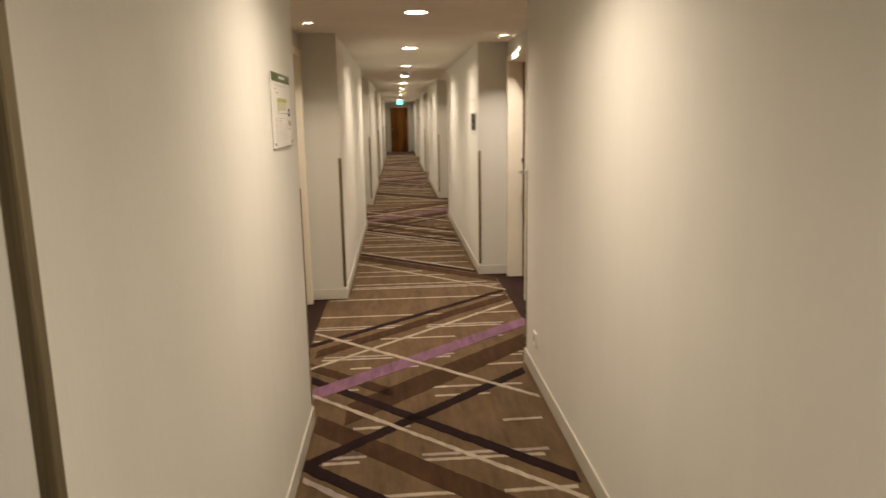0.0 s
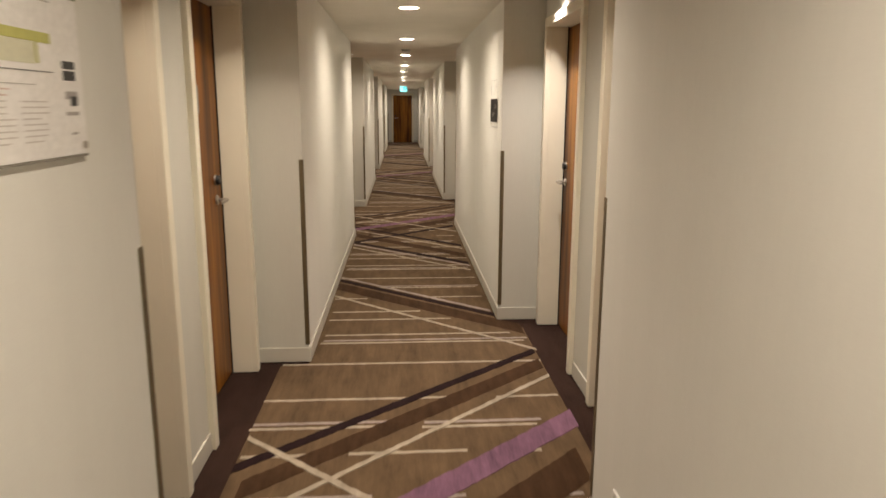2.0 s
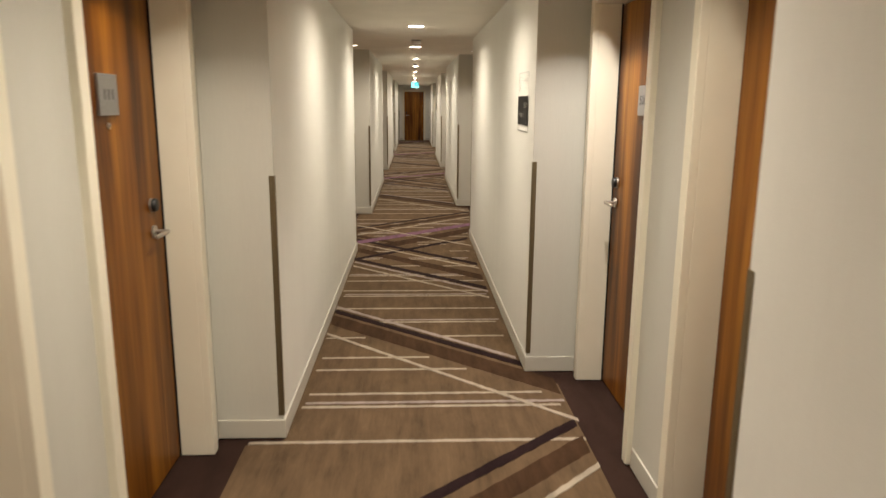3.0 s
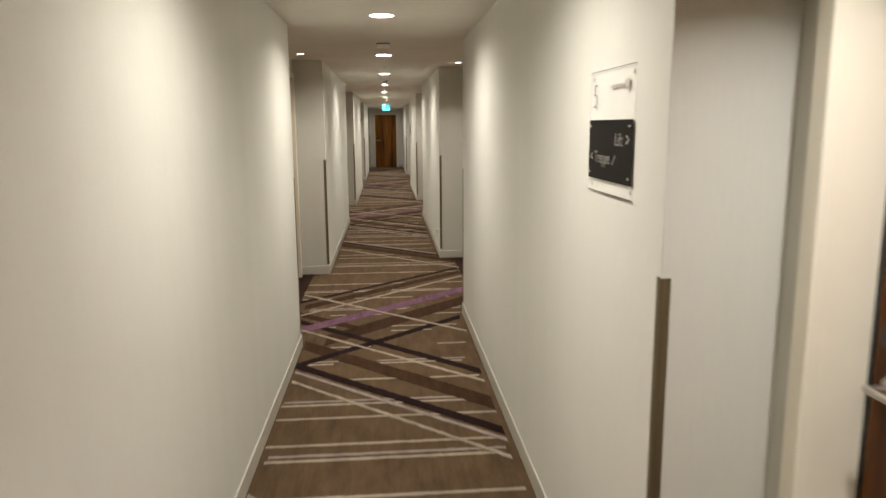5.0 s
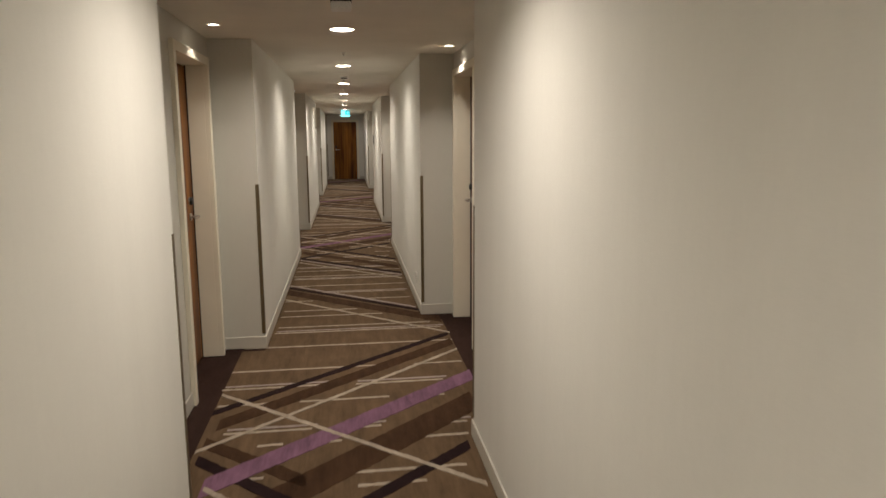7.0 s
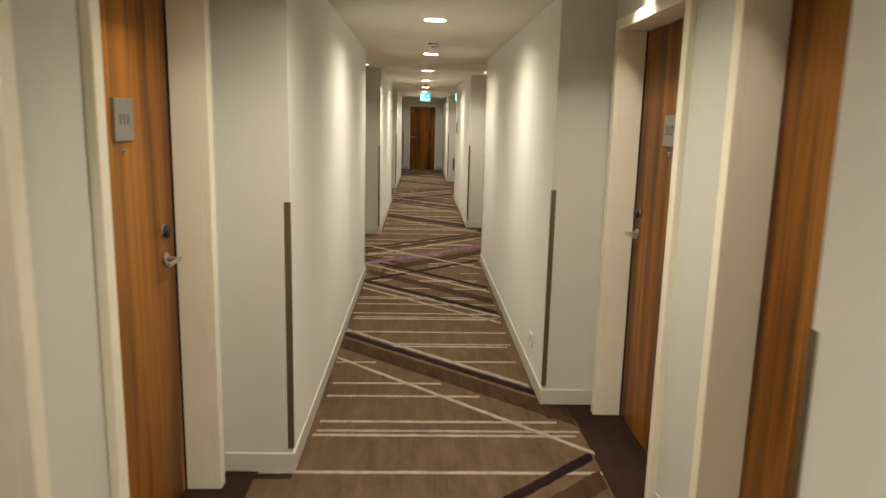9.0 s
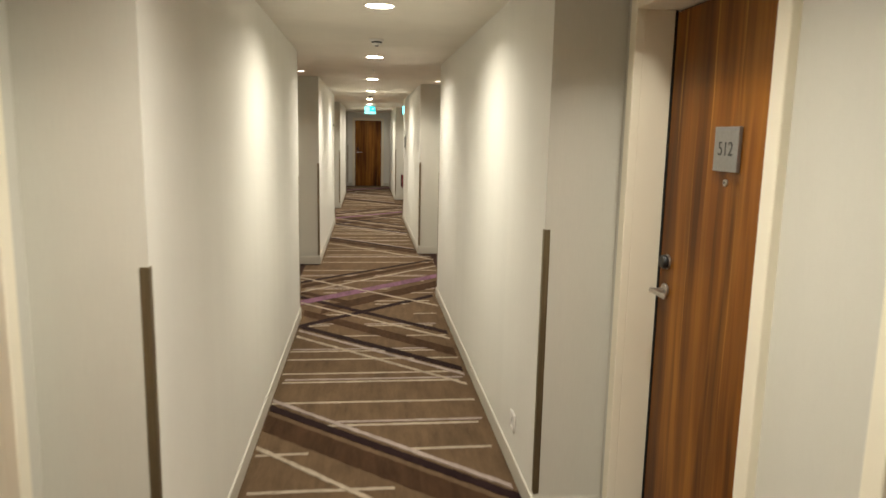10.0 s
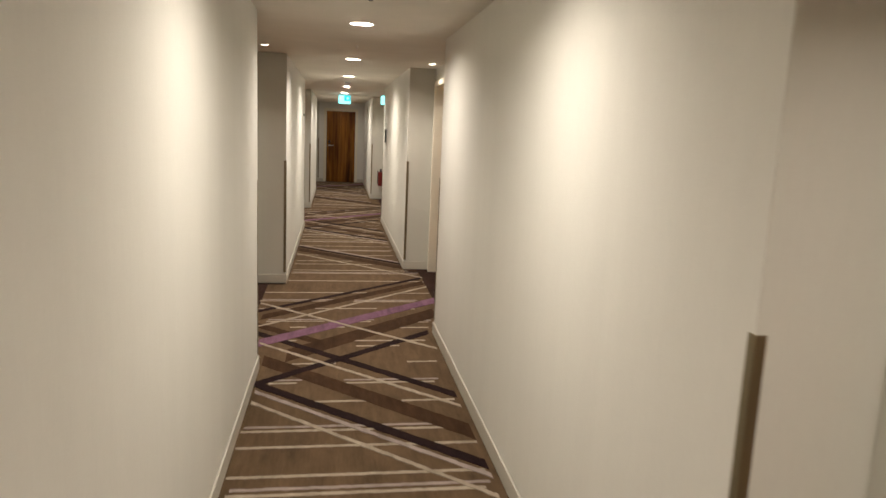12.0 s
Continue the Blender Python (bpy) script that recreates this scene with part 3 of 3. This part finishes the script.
# ---- signs on the walls ----
ACRYLIC, nt, b = material("clear_acrylic", 0.08)
b.inputs["Base Color"].default_value = (0.95, 0.95, 0.94, 1)
b.inputs["Alpha"].default_value = 0.10
SIGN_BLACK = plain("sign_black", (0.008, 0.007, 0.0065), 0.5)
SIGN_BLACK.node_tree.nodes["Principled BSDF"].inputs["Specular IOR Level"].default_value = 0.12
SIGN_TEXT = plain("sign_text", (0.24, 0.23, 0.215), 0.5)
FAINT = plain("faint_print", (0.43, 0.40, 0.38), 0.5)
PALE_PRINT = plain("pale_print", (0.52, 0.49, 0.46), 0.5)


def bar(name, parent, mat, y0, y1, z0, z1, x0, x1, label=""):
    bm = bmesh.new()
    block(bm, x0, x1, y0, y1, z0, z1)
    return part(name, bm, mat, parent, label)


def way_sign(y, label):
    """Floor sign on the east wall, facing -x; text runs towards -y."""
    root = empty("direction_sign", pose(XR, y, 1.39), label, "sign")
    root.scale = (0.55, 1, 1)
    bm = bmesh.new()
    block(bm, -0.011, -0.003, -0.19, 0.19, 0.0, 0.345, 0.001)
    board = part("board", bm, ACRYLIC, root, "clear acrylic board")
    board.visible_shadow = False
    for py in (-0.17, 0.17):
        for pz in (0.02, 0.325):
            bm = bmesh.new()
            tube(bm, pose(-0.0015, py, pz, 0, 90, 0), 0.006, 0.006, 0.003, 12)
            part("spacer", bm, STEEL, root)
    bar("edge", board, INK, -0.19, 0.19, 0.3442, 0.3453, -0.0112, -0.008, "dark board edge")
    bar("edge", board, INK, -0.19, 0.19, 0.0, 0.0018, -0.0114, -0.005, "dark board edge")
    panel = bar("panel", root, SIGN_BLACK, -0.188, 0.188, 0.038, 0.207, -0.0135, -0.0111, "black direction panel")
    face = -0.0142
    writing("floor_number", "5", 0.102, pose(-0.0118, 0.163, 0.271, 90, 0, -90), GREY_INK, board, label="dark numeral 5", thin=0.0024)
    writing("text", "Lift", 0.050, pose(face, -0.052, 0.152, 90, 0, -90), SIGN_TEXT, panel, label="pale word Lift")
    writing("text", ">", 0.052, pose(face, -0.140, 0.152, 90, 0, -90), FAINT, panel)
    writing("text", "<", 0.042, pose(face, 0.170, 0.10, 90, 0, -90), FAINT, panel)
    writing("text", "Treppe", 0.049, pose(face, 0.130, 0.10, 90, 0, -90), SIGN_TEXT, panel, label="pale word Treppe")
    for k in range(4):
        bar("stair_symbol", panel, SIGN_TEXT, -0.062 + 0.008 * k, -0.054 + 0.008 * k, 0.105 - 0.007 * k, 0.112 - 0.007 * k, face, -0.0134)
    for py, pz in ((-0.165, 0.19), (-0.165, 0.055), (0.175, 0.19), (0.175, 0.055)):
        bar("mark", panel, FAINT, py - 0.008, py + 0.008, pz - 0.003, pz + 0.003, face, -0.0134)
    bar("print", board, PALE_PRINT, -0.11, 0.0, 0.292, 0.300, -0.0118, -0.0108)
    bm = bmesh.new()
    tube(bm, pose(-0.0115, -0.135, 0.297, 0, 90, 0), 0.017, 0.017, 0.0014, 20)
    part("print", bm, PALE_PRINT, board, "faint round mark")


way_sign(6.25, "clear acrylic floor sign with a black panel reading Lift and Treppe")
root = empty("direction_sign", pose(XR, 22.85, 1.33), "small dark direction sign on the corridor wall", "sign")
bm = bmesh.new()
block(bm, -0.012, -0.003, -0.19, 0.19, 0.0, 0.345, 0.001)
part("board", bm, ACRYLIC, root)
bar("panel", root, SIGN_BLACK, -0.188, 0.188, 0.038, 0.24, -0.0135, -0.0121, "black panel")

GREEN_BAND = plain("green_print", (0.075, 0.13, 0.04), 0.4)
YELLOW = plain("yellow_print", (0.52, 0.52, 0.16), 0.5)
PINK = plain("pink_print", (0.68, 0.53, 0.49), 0.5)
PAPER = plain("white_paper", (0.86, 0.845, 0.82), 0.35)
PALE_TEXT = plain("pale_text", (0.64, 0.60, 0.57), 0.5)


def notice(y, label, detailed):
    """Evacuation plan behind acrylic on the west wall, facing +x; text runs towards +y."""
    root = empty("wall_notice", pose(XL, y, 1.455), label, "notice")
    bm = bmesh.new()
    block(bm, 0.002, 0.008, -0.225, 0.225, 0.0, 0.297, 0.001)
    sheet_ob = part("sheet", bm, PAPER, root, "white printed sheet")
    f0, f1 = 0.0078, 0.0088
    bar("header", sheet_ob, GREEN_BAND, -0.225, 0.225, 0.262, 0.297, f0, f1, "green header band")
    bar("lower_edge", root, plain("grey_edge", (0.25, 0.23, 0.2), 0.4), -0.222, 0.222, -0.004, 0.0, 0.0, 0.009, "grey lower edge")
    if not detailed:
        return
    bar("print", sheet_ob, PAPER, -0.06, 0.09, 0.276, 0.286, f1, f1 + 0.0006, "pale heading")
    bar("print", sheet_ob, YELLOW, -0.12, 0.12, 0.182, 0.198, f0, f1, "yellow corridor on the plan")
    bar("print", sheet_ob, YELLOW, -0.11, -0.095, 0.14, 0.182, f0, f1)
    bar("print", sheet_ob, YELLOW, 0.07, 0.078, 0.15, 0.182, f0, f1)
    pale_yellow = plain("pale_yellow_print", (0.68, 0.67, 0.5), 0.5)
    bar("print", sheet_ob, pale_yellow, -0.092, 0.067, 0.148, 0.181, f0, f1 - 0.0002)
    bar("line", sheet_ob, GREY_INK, -0.11, 0.12, 0.1365, 0.138, f0, f1)
    bar("line", sheet_ob, FAINT, -0.15, 0.13, 0.247, 0.2485, f0, f1)
    bar("line", sheet_ob, FAINT, -0.19, 0.06, 0.116, 0.117, f0, f1)
    bar("print", sheet_ob, FAINT, -0.13, -0.09, 0.216, 0.221, f0, f1)
    bar("print", sheet_ob, FAINT, -0.17, -0.14, 0.232, 0.235, f0, f1)
    rng = random.Random(4)
    for col in range(3):
        for row in range(10):
            w = rng.uniform(0.05, 0.085)
            y0 = -0.185 + col * 0.1
            z = 0.108 - row * 0.0088
            if col == 2 and row < 2:
                continue
            bar("text_line", sheet_ob, PINK if row < 2 else PALE_TEXT, y0, y0 + w, z - 0.0012, z + 0.0012, f0, f1 - 0.0003)
    for z0, z1 in ((0.145, 0.158), (0.126, 0.142)):
        bar("print", sheet_ob, INK, 0.155, 0.198, z0, z1, f0, f1, "small dark picture")
    bar("print", sheet_ob, FAINT, 0.158, 0.2, 0.095, 0.108, f0, f1)
    bar("print", sheet_ob, INK, 0.175, 0.197, 0.084, 0.1, f0, f1 + 0.0003)
    bar("print", sheet_ob, FAINT, 0.155, 0.2, 0.068, 0.074, f0, f1)
    bar("print", sheet_ob, FAINT, 0.17, 0.19, 0.035, 0.039, f0, f1)
    for py in (-0.205, 0.212):
        bm = bmesh.new()
        tube(bm, pose(0.009, py, 0.016, 0, 90, 0), 0.007, 0.007, 0.006, 16)
        part("screw", bm, STEEL, root, "steel screw cap")


notice(2.02, "white evacuation plan with a green header on the wall", True)
notice(22.2, "pale evacuation plan on the corridor wall", False)


# ---- sockets and extinguisher ----
def socket(x, y, z):
    root = empty("wall_socket", pose(x, y, z), "white plastic power socket low on the wall", "socket", group="power sockets")
    bm = bmesh.new()
    for s in (-1, 1):
        block(bm, -0.011, 0.0, s * 0.028, s * 0.044, -0.044, 0.044, 0.003, 2)
        block(bm, -0.0105, 0.0, -0.0275, 0.0275, s * 0.028, s * 0.044, 0.003, 2)
    part("frame", bm, WHITE, root, "", True)
    bm = bmesh.new()
    block(bm, -0.006, 0.0, -0.0278, 0.0278, -0.0278, 0.0278)
    part("insert", bm, WHITE, root, "recessed socket face")
    bm = ring_profile(bmesh.new(), [(0.0215, 0.0002), (0.0205, 0.002), (0.0185, 0.002), (0.0175, 0.0002)], 28)
    ob = part("well_rim", bm, FAINT, root, "", True)
    ob.matrix_local = pose(-0.006, 0, 0, 0, -90, 0)
    for s in (-1, 1):
        bm = bmesh.new()
        tube(bm, pose(-0.0064, s * 0.0095, 0, 0, 90, 0), 0.0026, 0.0026, 0.001, 10)
        part("contact_hole", bm, GAP, root)


socket(XR, 2.962, 0.255)
socket(XR, 13.085, 0.255)

RED = plain("red_enamel", (0.15, 0.012, 0.010), 0.3)
root = empty("fire_extinguisher", pose(1.072, 27.28, 0.30), "red fire extinguisher hung on the return wall of the recess", "fire extinguisher")
bm = bmesh.new()
tube(bm, pose(0, 0, 0.16), 0.062, 0.062, 0.32, 28, 0.02)
part("cylinder", bm, RED, root, "", True)
bm = bmesh.new()
tube(bm, pose(0, 0, 0.35), 0.022, 0.018, 0.06, 16)
block(bm, -0.012, 0.012, -0.09, 0.02, 0.375, 0.39, 0.003)
part("valve", bm, BLACK, root, "black valve and grip")
bm = bmesh.new()
tube(bm, pose(-0.066, -0.02, 0.2), 0.01, 0.01, 0.28, 12)
part("hose", bm, BLACK, root, "black hose", True)
bm = bmesh.new()
block(bm, -0.05, 0.05, 0.066, 0.118, 0.1, 0.28)
part("bracket", bm, STEEL, root)
